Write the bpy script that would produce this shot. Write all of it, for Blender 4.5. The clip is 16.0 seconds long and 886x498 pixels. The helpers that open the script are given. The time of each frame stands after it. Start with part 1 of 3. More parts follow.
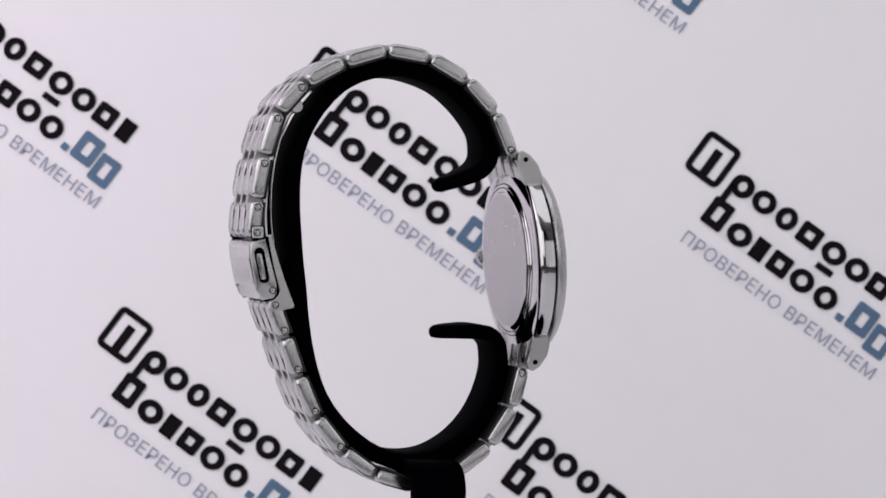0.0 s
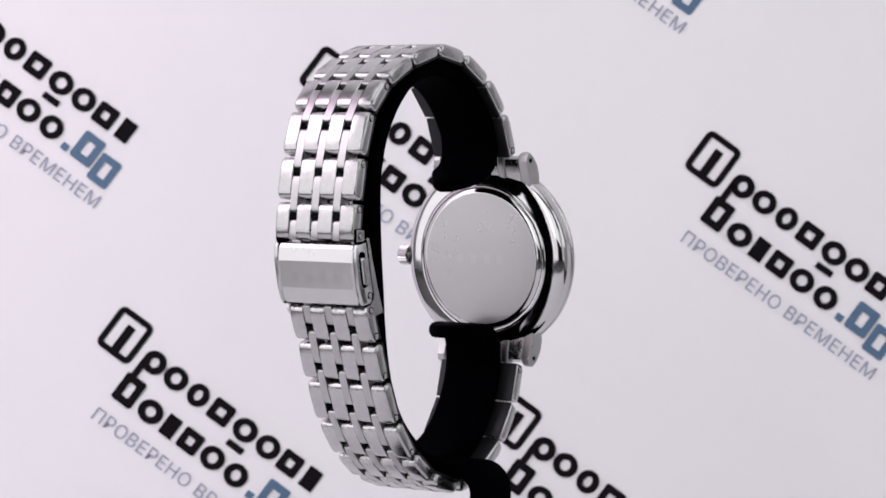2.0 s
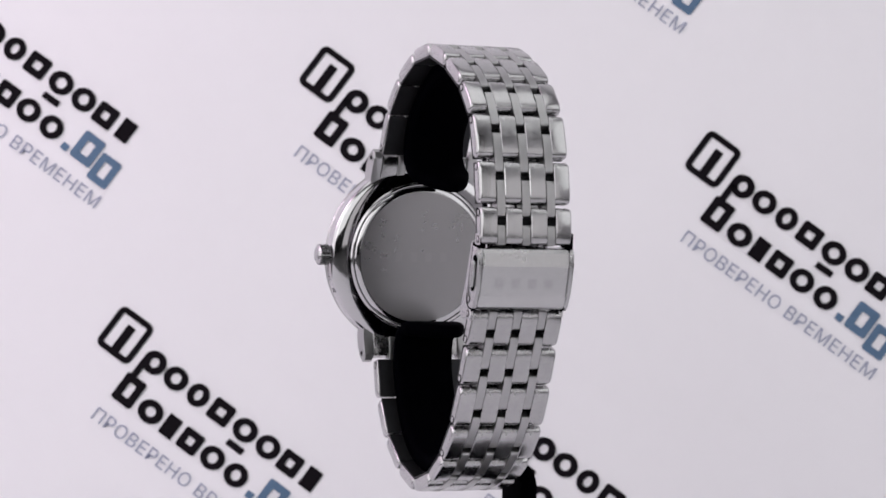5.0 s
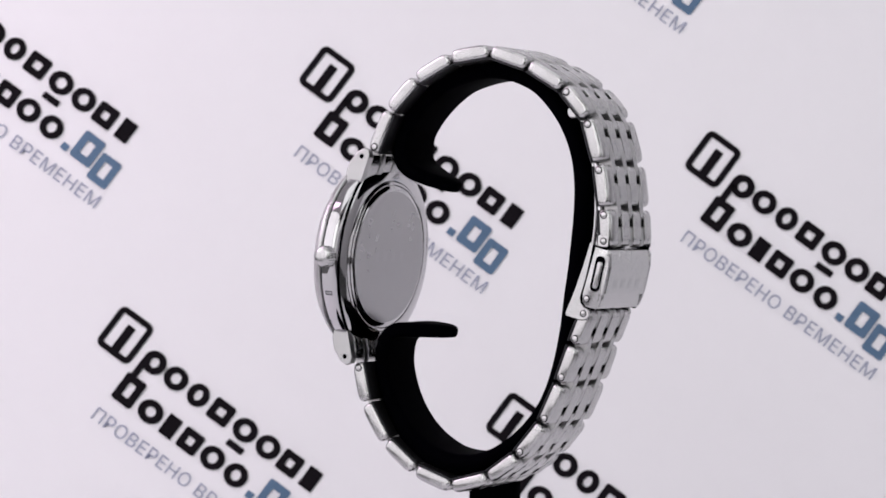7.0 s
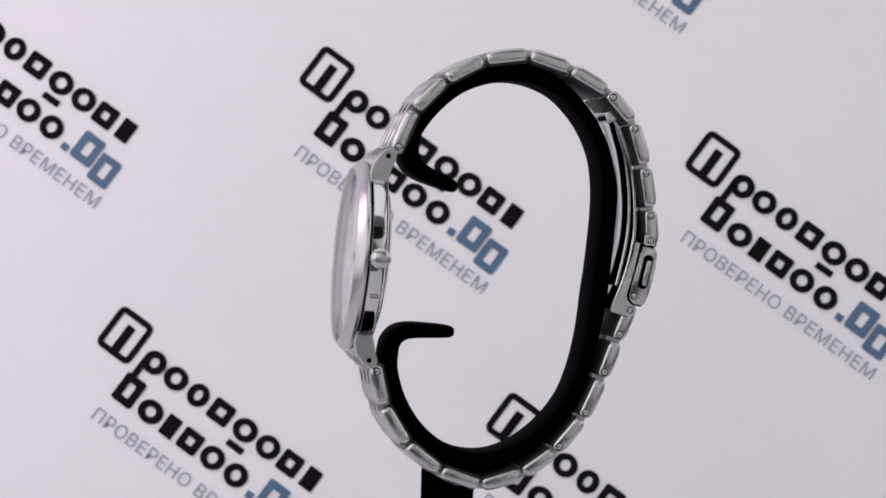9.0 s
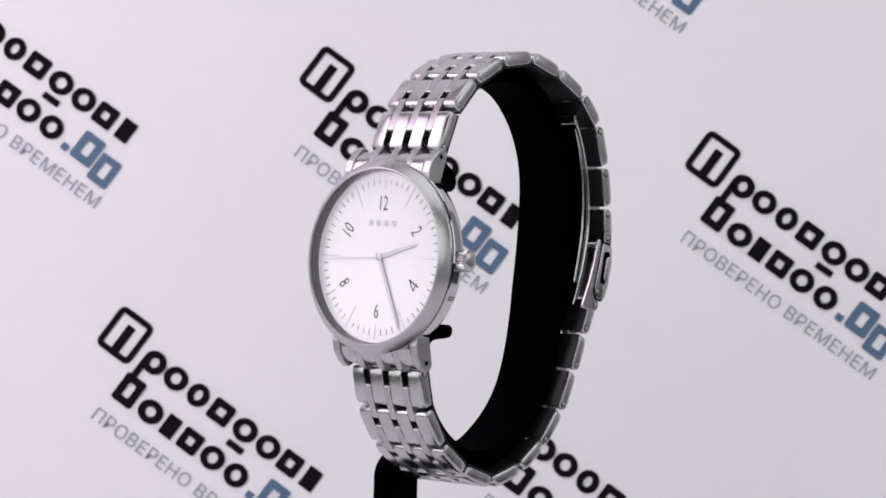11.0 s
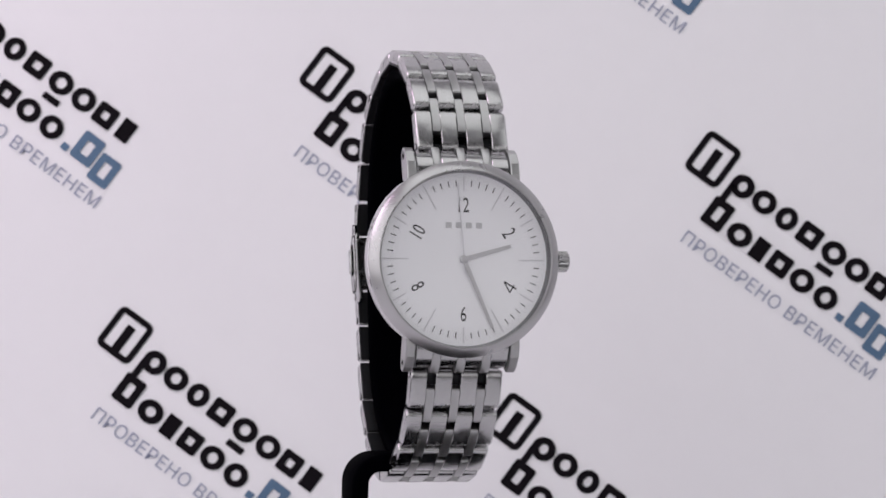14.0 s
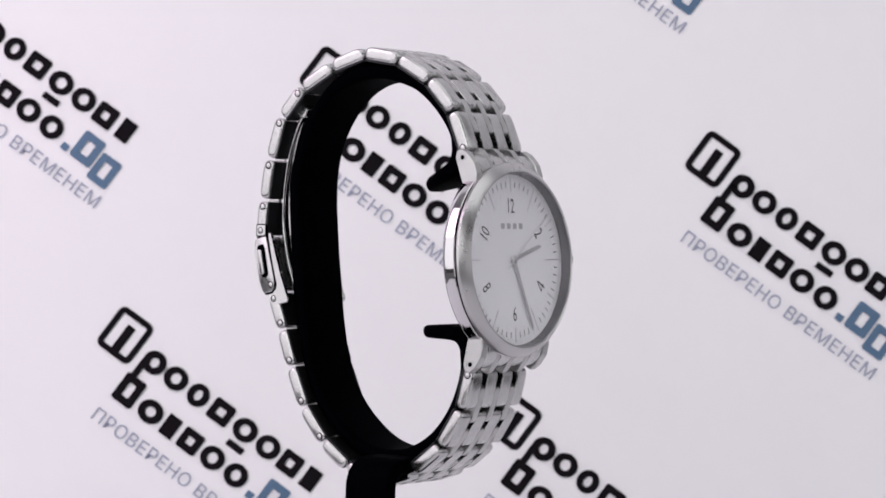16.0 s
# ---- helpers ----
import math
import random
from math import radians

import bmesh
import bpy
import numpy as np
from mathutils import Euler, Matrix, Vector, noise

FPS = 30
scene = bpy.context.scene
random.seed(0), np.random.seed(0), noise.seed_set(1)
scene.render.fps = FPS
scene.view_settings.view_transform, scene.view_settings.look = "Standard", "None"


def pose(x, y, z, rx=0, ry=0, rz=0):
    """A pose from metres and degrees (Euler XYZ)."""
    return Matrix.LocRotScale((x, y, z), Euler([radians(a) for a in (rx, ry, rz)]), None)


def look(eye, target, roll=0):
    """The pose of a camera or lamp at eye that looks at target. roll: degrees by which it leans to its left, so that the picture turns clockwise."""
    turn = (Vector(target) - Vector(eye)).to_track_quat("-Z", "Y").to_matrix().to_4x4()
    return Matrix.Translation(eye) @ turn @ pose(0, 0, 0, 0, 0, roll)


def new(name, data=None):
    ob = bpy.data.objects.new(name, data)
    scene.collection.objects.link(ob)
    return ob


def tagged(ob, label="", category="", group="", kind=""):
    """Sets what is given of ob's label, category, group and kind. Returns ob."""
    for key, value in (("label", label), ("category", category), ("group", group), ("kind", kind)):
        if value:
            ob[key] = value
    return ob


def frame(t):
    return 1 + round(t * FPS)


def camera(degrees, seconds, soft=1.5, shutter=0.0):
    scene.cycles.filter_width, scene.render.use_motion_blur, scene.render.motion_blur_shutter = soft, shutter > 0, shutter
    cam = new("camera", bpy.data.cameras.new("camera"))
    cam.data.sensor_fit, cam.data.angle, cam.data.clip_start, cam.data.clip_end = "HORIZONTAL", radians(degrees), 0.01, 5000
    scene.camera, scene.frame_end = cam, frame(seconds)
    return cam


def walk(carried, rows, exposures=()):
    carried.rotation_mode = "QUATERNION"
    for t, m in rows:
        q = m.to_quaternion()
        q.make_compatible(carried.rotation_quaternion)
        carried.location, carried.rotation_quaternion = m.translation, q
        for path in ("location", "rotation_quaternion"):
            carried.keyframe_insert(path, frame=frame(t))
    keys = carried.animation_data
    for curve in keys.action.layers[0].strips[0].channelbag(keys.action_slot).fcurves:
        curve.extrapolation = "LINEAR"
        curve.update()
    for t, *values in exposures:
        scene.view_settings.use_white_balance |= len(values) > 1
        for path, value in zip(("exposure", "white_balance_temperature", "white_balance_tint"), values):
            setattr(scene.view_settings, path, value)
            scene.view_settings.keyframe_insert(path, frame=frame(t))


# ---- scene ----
# The camera stands still; the watch on its stand turns once in about 19 s.
cam = camera(18.94, 16.0, soft=1.7)
cam.data.dof.use_dof, cam.data.dof.focus_distance, cam.data.dof.aperture_fstop = True, 0.505, 70.0
AXIS_Z = 0.20                      # height of the camera and of the model's origin over the table
EYE = (0.0, -0.5222, AXIS_Z)
VIEW = look(EYE, (0.0, 0.0, AXIS_Z - 0.5222 * math.tan(radians(1.0))), 1.31)
EXPOSURES = [(0.0, 0.09), (0.5, 0.17), (1.0, 0.27), (1.5, 0.24), (3.0, 0.25), (3.6, 0.12), (4.1, 0.10), (6.4, 0.30), (7.5, 0.16), (8.4, 0.06), (9.2, 0.05), (11.3, 0.17),
             (13.2, -0.08), (14.0, 0.03), (14.5, 0.21), (15.0, 0.24), (15.5, 0.36), (16.0, 0.25)]
walk(cam, [(0.0, VIEW), (16.0, VIEW)], EXPOSURES)

# ---- world and lights ----
world = bpy.data.worlds.new("world")
scene.world = world
world.use_nodes = True
world.node_tree.nodes["Background"].inputs["Color"].default_value = (0.8, 0.85, 1.0, 1)
world.node_tree.nodes["Background"].inputs["Strength"].default_value = 0.05


def area_lamp(name, eye, target, wide, high, watts, colour):
    data = bpy.data.lights.new(name, "AREA")
    data.shape, data.size, data.size_y, data.energy, data.color = "RECTANGLE", wide, high, watts, colour
    ob = new(name, data)
    ob.matrix_world = look(eye, target)
    return ob


area_lamp("softbox_side", (-0.72, -0.40, 0.52), (-0.05, 0.08, 0.46), 1.25, 0.95, 4.2, (0.985, 0.945, 0.98))
area_lamp("softbox_top", (0.08, -0.25, 1.10), (0.08, 0.0, 0.0), 1.1, 0.8, 2.4, (0.975, 0.985, 0.98))
area_lamp("softbox_front", (-0.22, -1.20, 0.62), (0.0, 0.0, 0.30), 1.0, 0.75, 2.8, (0.98, 0.98, 0.98))
area_lamp("softbox_far_side", (0.80, -0.20, 0.62), (0.1, 0.1, 0.30), 0.6, 0.6, 1.0, (0.965, 0.985, 0.98))
area_lamp("softbox_front_side", (0.66, -0.98, 0.35), (0.0, 0.0, 0.26), 0.75, 0.62, 0.85, (1.0, 0.97, 0.99))
# unseen pink fill, added only to tint the left of the backdrop
area_lamp("added_pink_fill", (-0.35, 0.0, 0.42), (-0.16, 0.19, 0.32), 0.22, 0.22, 0.40, (1.0, 0.72, 0.95))


# ---- materials ----
def material(name, colour, rough=0.5, metal=0.0, grain=0.0, grain_size=300.0, bump=0.0, stretch=(1, 1, 1), rough_var=0.0, coat=0.0,
             wave=0.0):
    m = bpy.data.materials.new(name)
    m.use_nodes = True
    nt = m.node_tree
    b = nt.nodes["Principled BSDF"]
    b.inputs["Base Color"].default_value = (*colour, 1)
    b.inputs["Roughness"].default_value = rough
    b.inputs["Metallic"].default_value = metal
    b.inputs["Coat Weight"].default_value = coat
    if grain or bump or rough_var:
        tc = nt.nodes.new("ShaderNodeTexCoord")
        mp = nt.nodes.new("ShaderNodeMapping")
        mp.inputs["Scale"].default_value = stretch
        nt.links.new(tc.outputs["Object"], mp.inputs["Vector"])
        fine = nt.nodes.new("ShaderNodeTexNoise")
        fine.inputs["Scale"].default_value, fine.inputs["Detail"].default_value = grain_size, 4.0
        nt.links.new(mp.outputs["Vector"], fine.inputs["Vector"])
        wide = nt.nodes.new("ShaderNodeTexNoise")
        wide.inputs["Scale"].default_value, wide.inputs["Detail"].default_value = grain_size * 0.08, 2.0
        nt.links.new(tc.outputs["Object"], wide.inputs["Vector"])
        mix = nt.nodes.new("ShaderNodeMath")
        mix.operation = "MULTIPLY_ADD"
        nt.links.new(wide.outputs["Fac"], mix.inputs[0])
        mix.inputs[1].default_value = 0.6
        half = nt.nodes.new("ShaderNodeMath")
        half.operation = "MULTIPLY"
        nt.links.new(fine.outputs["Fac"], half.inputs[0])
        half.inputs[1].default_value = 0.4
        nt.links.new(half.outputs[0], mix.inputs[2])
        if grain:
            ramp = nt.nodes.new("ShaderNodeMapRange")
            ramp.inputs["From Min"].default_value, ramp.inputs["From Max"].default_value = 0.3, 0.7
            ramp.inputs["To Min"].default_value, ramp.inputs["To Max"].default_value = 1 - grain, 1 + grain
            nt.links.new(mix.outputs[0], ramp.inputs["Value"])
            mul = nt.nodes.new("ShaderNodeVectorMath")
            mul.operation = "SCALE"
            mul.inputs[0].default_value = colour
            nt.links.new(ramp.outputs["Result"], mul.inputs["Scale"])
            nt.links.new(mul.outputs[0], b.inputs["Base Color"])
        if rough_var:
            rr = nt.nodes.new("ShaderNodeMapRange")
            rr.inputs["From Min"].default_value, rr.inputs["From Max"].default_value = 0.3, 0.7
            rr.inputs["To Min"].default_value, rr.inputs["To Max"].default_value = rough - rough_var, rough + rough_var
            nt.links.new(mix.outputs[0], rr.inputs["Value"])
            nt.links.new(rr.outputs["Result"], b.inputs["Roughness"])
        if bump:
            bp = nt.nodes.new("ShaderNodeBump")
            bp.inputs["Strength"].default_value, bp.inputs["Distance"].default_value = bump, 0.0002
            nt.links.new(fine.outputs["Fac"], bp.inputs["Height"])
            nt.links.new(bp.outputs["Normal"], b.inputs["Normal"])
            if wave:
                dent = nt.nodes.new("ShaderNodeTexNoise")
                dent.inputs["Scale"].default_value, dent.inputs["Detail"].default_value = 260.0, 0.6
                info = nt.nodes.new("ShaderNodeObjectInfo")
                seed = nt.nodes.new("ShaderNodeVectorMath")
                seed.operation = "MULTIPLY_ADD"
                nt.links.new(info.outputs["Random"], seed.inputs[0])
                seed.inputs[1].default_value = (0.5, 0.7, 0.9)
                nt.links.new(tc.outputs["Object"], seed.inputs[2])
                nt.links.new(seed.outputs[0], dent.inputs["Vector"])
                bw = nt.nodes.new("ShaderNodeBump")
                bw.inputs["Strength"].default_value, bw.inputs["Distance"].default_value = 1.0, wave
                nt.links.new(dent.outputs["Fac"], bw.inputs["Height"])
                nt.links.new(bp.outputs["Normal"], bw.inputs["Normal"])
                nt.links.new(bw.outputs["Normal"], b.inputs["Normal"])
    return m


STEEL = material("polished_steel", (0.47, 0.467, 0.472), 0.225, 1.0, grain=0.12, grain_size=900, rough_var=0.09, bump=0.05, wave=0.00012)
COVER = material("satin_clasp_steel", (0.55, 0.548, 0.552), 0.24, 1.0, grain=0.06, grain_size=900, rough_var=0.06, bump=0.04, wave=0.00002)
SATIN = material("brushed_steel", (0.44, 0.438, 0.442), 0.32, 1.0, grain=0.10, grain_size=2500, bump=0.12, stretch=(1, 0.06, 0.06), rough_var=0.07, wave=0.00004)
BEZEL = material("brushed_bezel_steel", (0.47, 0.464, 0.472), 0.29, 1.0, grain=0.025, grain_size=500, rough_var=0.05)
BRUSHED_BACK = material("brushed_back_steel", (0.46, 0.452, 0.465), 0.29, 1.0, grain=0.03, grain_size=500, rough_var=0.03)
MIRROR = material("mirror_steel", (0.55, 0.542, 0.556), 0.07, 1.0, grain=0.03, grain_size=500, rough_var=0.03)
# polished ring inside the bezel: its dark reflection is painted as a dark base
SHADED_RING = material("ring_dark_reflection_steel", (0.10, 0.098, 0.105), 0.3, 1.0, grain=0.05, grain_size=900)
# near black: shade of the link gaps put into the colour; also inks the hallmark
GAP_SHADE_AND_MARK = material("gap_shade_and_mark_steel", (0.035, 0.035, 0.038), 0.5, 1.0, grain=0.1, grain_size=1500)
CLASP_MARK = material("engraved_clasp_steel", (0.50, 0.497, 0.502), 0.26, 1.0)
BACK_MARK = material("engraved_back_steel", (0.48, 0.472, 0.485), 0.36, 1.0)
BLACK = material("black_flocked_plastic", (0.0005, 0.0005, 0.0011), 0.6, 0.0, grain=0.25, grain_size=3000, bump=0.1)
BLACK.node_tree.nodes["Principled BSDF"].inputs["IOR"].default_value = 1.03
DIAL = material("silver_white_dial", (0.86, 0.855, 0.875), 0.48, 0.45, grain=0.015, grain_size=1200, rough_var=0.04)
INK = material("black_dial_ink", (0.015, 0.014, 0.017), 0.5)
PALE_INK = material("silver_applied_marks", (0.52, 0.515, 0.53), 0.35, 0.7)
MARKER = material("silver_hour_marker", (0.66, 0.65, 0.67), 0.38, 1.0, grain=0.03, grain_size=900)
BATON = material("silver_pointer", (0.56, 0.553, 0.565), 0.38, 1.0, grain=0.03, grain_size=900)
PAPER = material("white_backdrop_paper", (0.80, 0.79, 0.82), 0.75, 0.0, grain=0.012, grain_size=180, bump=0.03)
PRINT_BLACK = material("black_print", (0.006, 0.0045, 0.0065), 0.7, grain=0.2, grain_size=400)
PRINT_BLACK.node_tree.nodes["Principled BSDF"].inputs["IOR"].default_value = 1.15
PRINT_BLUE = material("blue_print", (0.075, 0.14, 0.235), 0.6, grain=0.08, grain_size=400)
PRINT_GREY = material("grey_blue_print", (0.30, 0.32, 0.42), 0.6, grain=0.05, grain_size=400)
ROOM = material("white_tent_fabric", (0.66, 0.65, 0.67), 0.85, grain=0.03, grain_size=60, bump=0.1)
ROOM_DARK = material("dim_studio_wall", (0.02, 0.02, 0.021), 0.9, grain=0.05, grain_size=40)
TABLE = material("dark_table_board", (0.05, 0.049, 0.051), 0.6, grain=0.05, grain_size=60)

GLASS = bpy.data.materials.new("mineral_crystal")
GLASS.use_nodes = True
_nt = GLASS.node_tree
_nt.nodes.remove(_nt.nodes["Principled BSDF"])
_out = _nt.nodes["Material Output"]
_clear = _nt.nodes.new("ShaderNodeBsdfTransparent")
_clear.inputs["Color"].default_value = (0.995, 0.995, 1.0, 1)
_gloss = _nt.nodes.new("ShaderNodeBsdfGlossy")
_gloss.inputs["Roughness"].default_value = 0.03
_face = _nt.nodes.new("ShaderNodeLayerWeight")
_face.inputs["Blend"].default_value = 0.5
_pow = _nt.nodes.new("ShaderNodeMath")
_pow.operation = "POWER"
_pow.inputs[1].default_value = 4.0
_nt.links.new(_face.outputs["Facing"], _pow.inputs[0])
_fres = _nt.nodes.new("ShaderNodeMath")
_fres.operation = "MULTIPLY_ADD"
_fres.inputs[1].default_value, _fres.inputs[2].default_value = 0.7, 0.03
_nt.links.new(_pow.outputs[0], _fres.inputs[0])
_mix = _nt.nodes.new("ShaderNodeMixShader")
_nt.links.new(_fres.outputs[0], _mix.inputs[0])
_nt.links.new(_clear.outputs[0], _mix.inputs[1])
_nt.links.new(_gloss.outputs[0], _mix.inputs[2])
_nt.links.new(_mix.outputs[0], _out.inputs["Surface"])


# ---- mesh helpers (millimetres in the model's space: x towards the crown, y away from the dial, z up) ----
MM = 0.001


def finish(bm, name, mat, smooth=35):
    bmesh.ops.recalc_face_normals(bm, faces=bm.faces)
    me = bpy.data.meshes.new(name)
    if smooth:
        for f in bm.faces:
            f.smooth = True
        lim = radians(smooth)
        for e in bm.edges:
            if len(e.link_faces) != 2 or e.calc_face_angle(0.0) > lim:
                e.smooth = False
    bm.to_mesh(me)
    bm.free()
    me.materials.append(mat)
    return me


def part(name, bm, mat, parent, label="", at=None, smooth=35):
    """A bmesh (or a ready mesh) as one mesh object under parent."""
    me = finish(bm, name, mat, smooth) if isinstance(bm, bmesh.types.BMesh) else bm
    ob = new(name, me)
    ob.parent = parent
    if at is not None:
        ob.matrix_basis = at
    return tagged(ob, label)


def box_bm(sx, sy, sz, bevel=0.0, segments=2, at=None):
    bm = bmesh.new()
    bmesh.ops.create_cube(bm, size=1.0, matrix=(at or Matrix()) @ Matrix.Diagonal((sx * MM, sy * MM, sz * MM, 1)))
    if bevel:
        bmesh.ops.bevel(bm, geom=list(bm.edges), offset=bevel * MM, segments=segments, affect="EDGES", profile=0.6)
    return bm


def prism_bm(outline, width, bevel=0.0, segments=2):
    """An outline in (y, z), extruded along x, centred; edges of the two ends rounded."""
    bm = bmesh.new()
    a = [bm.verts.new((-width / 2 * MM, y * MM, z * MM)) for y, z in outline]
    b = [bm.verts.new((width / 2 * MM, y * MM, z * MM)) for y, z in outline]
    caps = [bm.faces.new(a), bm.faces.new(b[::-1])]
    n = len(a)
    for i in range(n):
        bm.faces.new((a[i], b[i], b[(i + 1) % n], a[(i + 1) % n]))
    if bevel:
        edges = {e for f in caps for e in f.edges}
        bmesh.ops.bevel(bm, geom=list(edges), offset=bevel * MM, segments=segments, affect="EDGES", profile=0.5)
    return bm


def rounded(w, h, r, n=4):
    """Rounded rectangle outline w x h about 0."""
    pts = []
    for cx, cy, a0 in ((w / 2 - r, h / 2 - r, 0), (-w / 2 + r, h / 2 - r, 90), (-w / 2 + r, -h / 2 + r, 180), (w / 2 - r, -h / 2 + r, 270)):
        for k in range(n + 1):
            a = radians(a0 + 90 * k / n)
            pts.append((cx + r * math.cos(a), cy + r * math.sin(a)))
    return pts


def lathe_bm(profile, steps=96, closed=False):
    """Profile of (radius, y) turned about the y axis."""
    bm = bmesh.new()
    rings = []
    for r, y in profile:
        if r < 1e-6:
            rings.append([bm.verts.new((0, y * MM, 0))])
        else:
            rings.append([bm.verts.new((r * MM * math.cos(2 * math.pi * k / steps), y * MM, r * MM * math.sin(2 * math.pi * k / steps)))
                          for k in range(steps)])
    pairs = list(zip(rings, rings[1:])) + ([(rings[-1], rings[0])] if closed else [])
    for p, q in pairs:
        for k in range(steps):
            j = (k + 1) % steps
            if len(p) == 1 and len(q) > 1:
                bm.faces.new((p[0], q[k], q[j]))
            elif len(q) == 1 and len(p) > 1:
                bm.faces.new((p[k], p[j], q[0]))
            elif len(p) > 1:
                bm.faces.new((p[k], p[j], q[j], q[k]))
    return bm


def spline(points, per=6):
    """Catmull-Rom through tuples of any length."""
    out, n = [], len(points)
    for i in range(n - 1):
        p0, p1, p2, p3 = (points[max(0, min(n - 1, i + k))] for k in (-1, 0, 1, 2))
        for s in range(per):
            t = s / per
            out.append(tuple(0.5 * (2 * b + (c - a) * t + (2 * a - 5 * b + 4 * c - d) * t * t + (3 * b - a - 3 * c + d) * t ** 3)
                             for a, b, c, d in zip(p0, p1, p2, p3)))
    out.append(tuple(points[-1]))
    return out


def strip_bm(line, width, corner=1.0, x0=0.0, tongue=0.0):
    """A strip of rounded section swept along (y, z, thickness) points; flat side along x; ends rounded like tongues over that length."""
    run = [0.0]
    for p, q in zip(line, line[1:]):
        run.append(run[-1] + math.hypot(q[0] - p[0], q[1] - p[1]))
    bm = bmesh.new()
    rings = []
    for i, (y, z, th) in enumerate(line):
        a, b = line[max(0, i - 1)], line[min(len(line) - 1, i + 1)]
        t = Vector((b[0] - a[0], b[1] - a[1])).normalized()
        n = Vector((-t.y, t.x))
        r = min(corner, th * 0.45)
        ring = []
        near = min(run[i], run[-1] - run[i])
        w, xc = width, x0
        if tongue:
            back = min(1.0, max(0.0, (y - 2.0) / 16.0))
            w, xc = width + 0.9 * back, -0.6 - 0.35 * back
            if near < tongue:
                w, xc = max(w * (near / tongue) ** 0.5, 2.2 * r), xc - 0.6 * (1 - near / tongue)
        for u, v in rounded(w, th, r, 3):
            ring.append(bm.verts.new(((xc + u) * MM, (y + n.x * v) * MM, (z + n.y * v) * MM)))
        rings.append(ring)
    for p, q in zip(rings, rings[1:]):
        for k in range(len(p)):
            j = (k + 1) % len(p)
            bm.faces.new((p[k], p[j], q[j], q[k]))
    bm.faces.new(rings[0])
    bm.faces.new(rings[-1][::-1])
    return bm


def flat_bm(outlines, y=0.0):
    """Flat faces in the x-z plane, outlines in mm; each is (outer, hole or None)."""
    bm = bmesh.new()
    for outer, hole in outlines:
        o = [bm.verts.new((x * MM, y * MM, z * MM)) for x, z in outer]
        if hole is None:
            bm.faces.new(o)
        else:
            h = [bm.verts.new((x * MM, y * MM, z * MM)) for x, z in hole]
            for k in range(len(o)):
                j = (k + 1) % len(o)
                bm.faces.new((o[k], o[j], h[j], h[k]))
    return bm


def text_mesh(body, height, mat, name, spread=1.0, depth=0.0, bold=0.0):
    """Lettering in the x-z plane facing -y, capitals height mm high, centred."""
    cu = bpy.data.curves.new(name, "FONT")
    cu.body, cu.align_x, cu.align_y, cu.size, cu.extrude = body, "CENTER", "CENTER", 1.0, depth
    cu.resolution_u = 3
    cu.offset = bold
    cu.space_character = spread
    ob = bpy.data.objects.new(name, cu)
    scene.collection.objects.link(ob)
    me = bpy.data.meshes.new_from_object(ob.evaluated_get(bpy.context.evaluated_depsgraph_get()))
    bpy.data.objects.remove(ob)
    xs = [v.co.x for v in me.vertices]
    ys = [v.co.y for v in me.vertices]
    k = height * MM / (max(ys) - min(ys))
    cx, cy = (max(xs) + min(xs)) / 2, (max(ys) + min(ys)) / 2
    w = (max(xs) - min(xs)) * k / MM
    for v in me.vertices:
        v.co = Vector(((v.co.x - cx) * k, v.co.z * k, (v.co.y - cy) * k))
    me.materials.clear()
    me.materials.append(mat)
    return me, w


# ---- the place: table, backdrop sheet, plain tent round it ----
def slab(name, x0, x1, y0, y1, z0, z1, mat, label):
    bm = bmesh.new()
    bmesh.ops.create_cube(bm, size=1.0, matrix=Matrix.Translation(((x0 + x1) / 2, (y0 + y1) / 2, (z0 + z1) / 2)) @ Matrix.Diagonal((x1 - x0, y1 - y0, z1 - z0, 1)))
    return tagged(new(name, finish(bm, name, mat, 0)), label, kind="structure")


BACK_Y = 0.18
slab("floor", -1.1, 1.1, -1.4, 0.4, -0.03, 0.0, TABLE, "dark table board under the watch stand")
slab("wall_left", -1.12, -1.1, -1.4, 0.4, 0.0, 1.3, ROOM, "plain white fabric side of the photo tent")
slab("wall_right", 1.1, 1.12, -1.4, 0.4, 0.0, 1.3, ROOM, "plain white fabric side of the photo tent")
slab("wall_behind", -1.12, 1.12, -1.42, -1.4, 0.0, 1.3, ROOM_DARK, "black cloth behind the camera")
slab("wall_back", -1.12, 1.12, 0.4, 0.42, 0.0, 1.3, ROOM, "plain grey wall behind the backdrop")
slab("ceiling", -1.12, 1.12, -1.42, 0.42, 1.3, 1.32, ROOM, "plain white fabric roof of the photo tent")


LEAN = 0.10                        # the sheet leans back by this slope


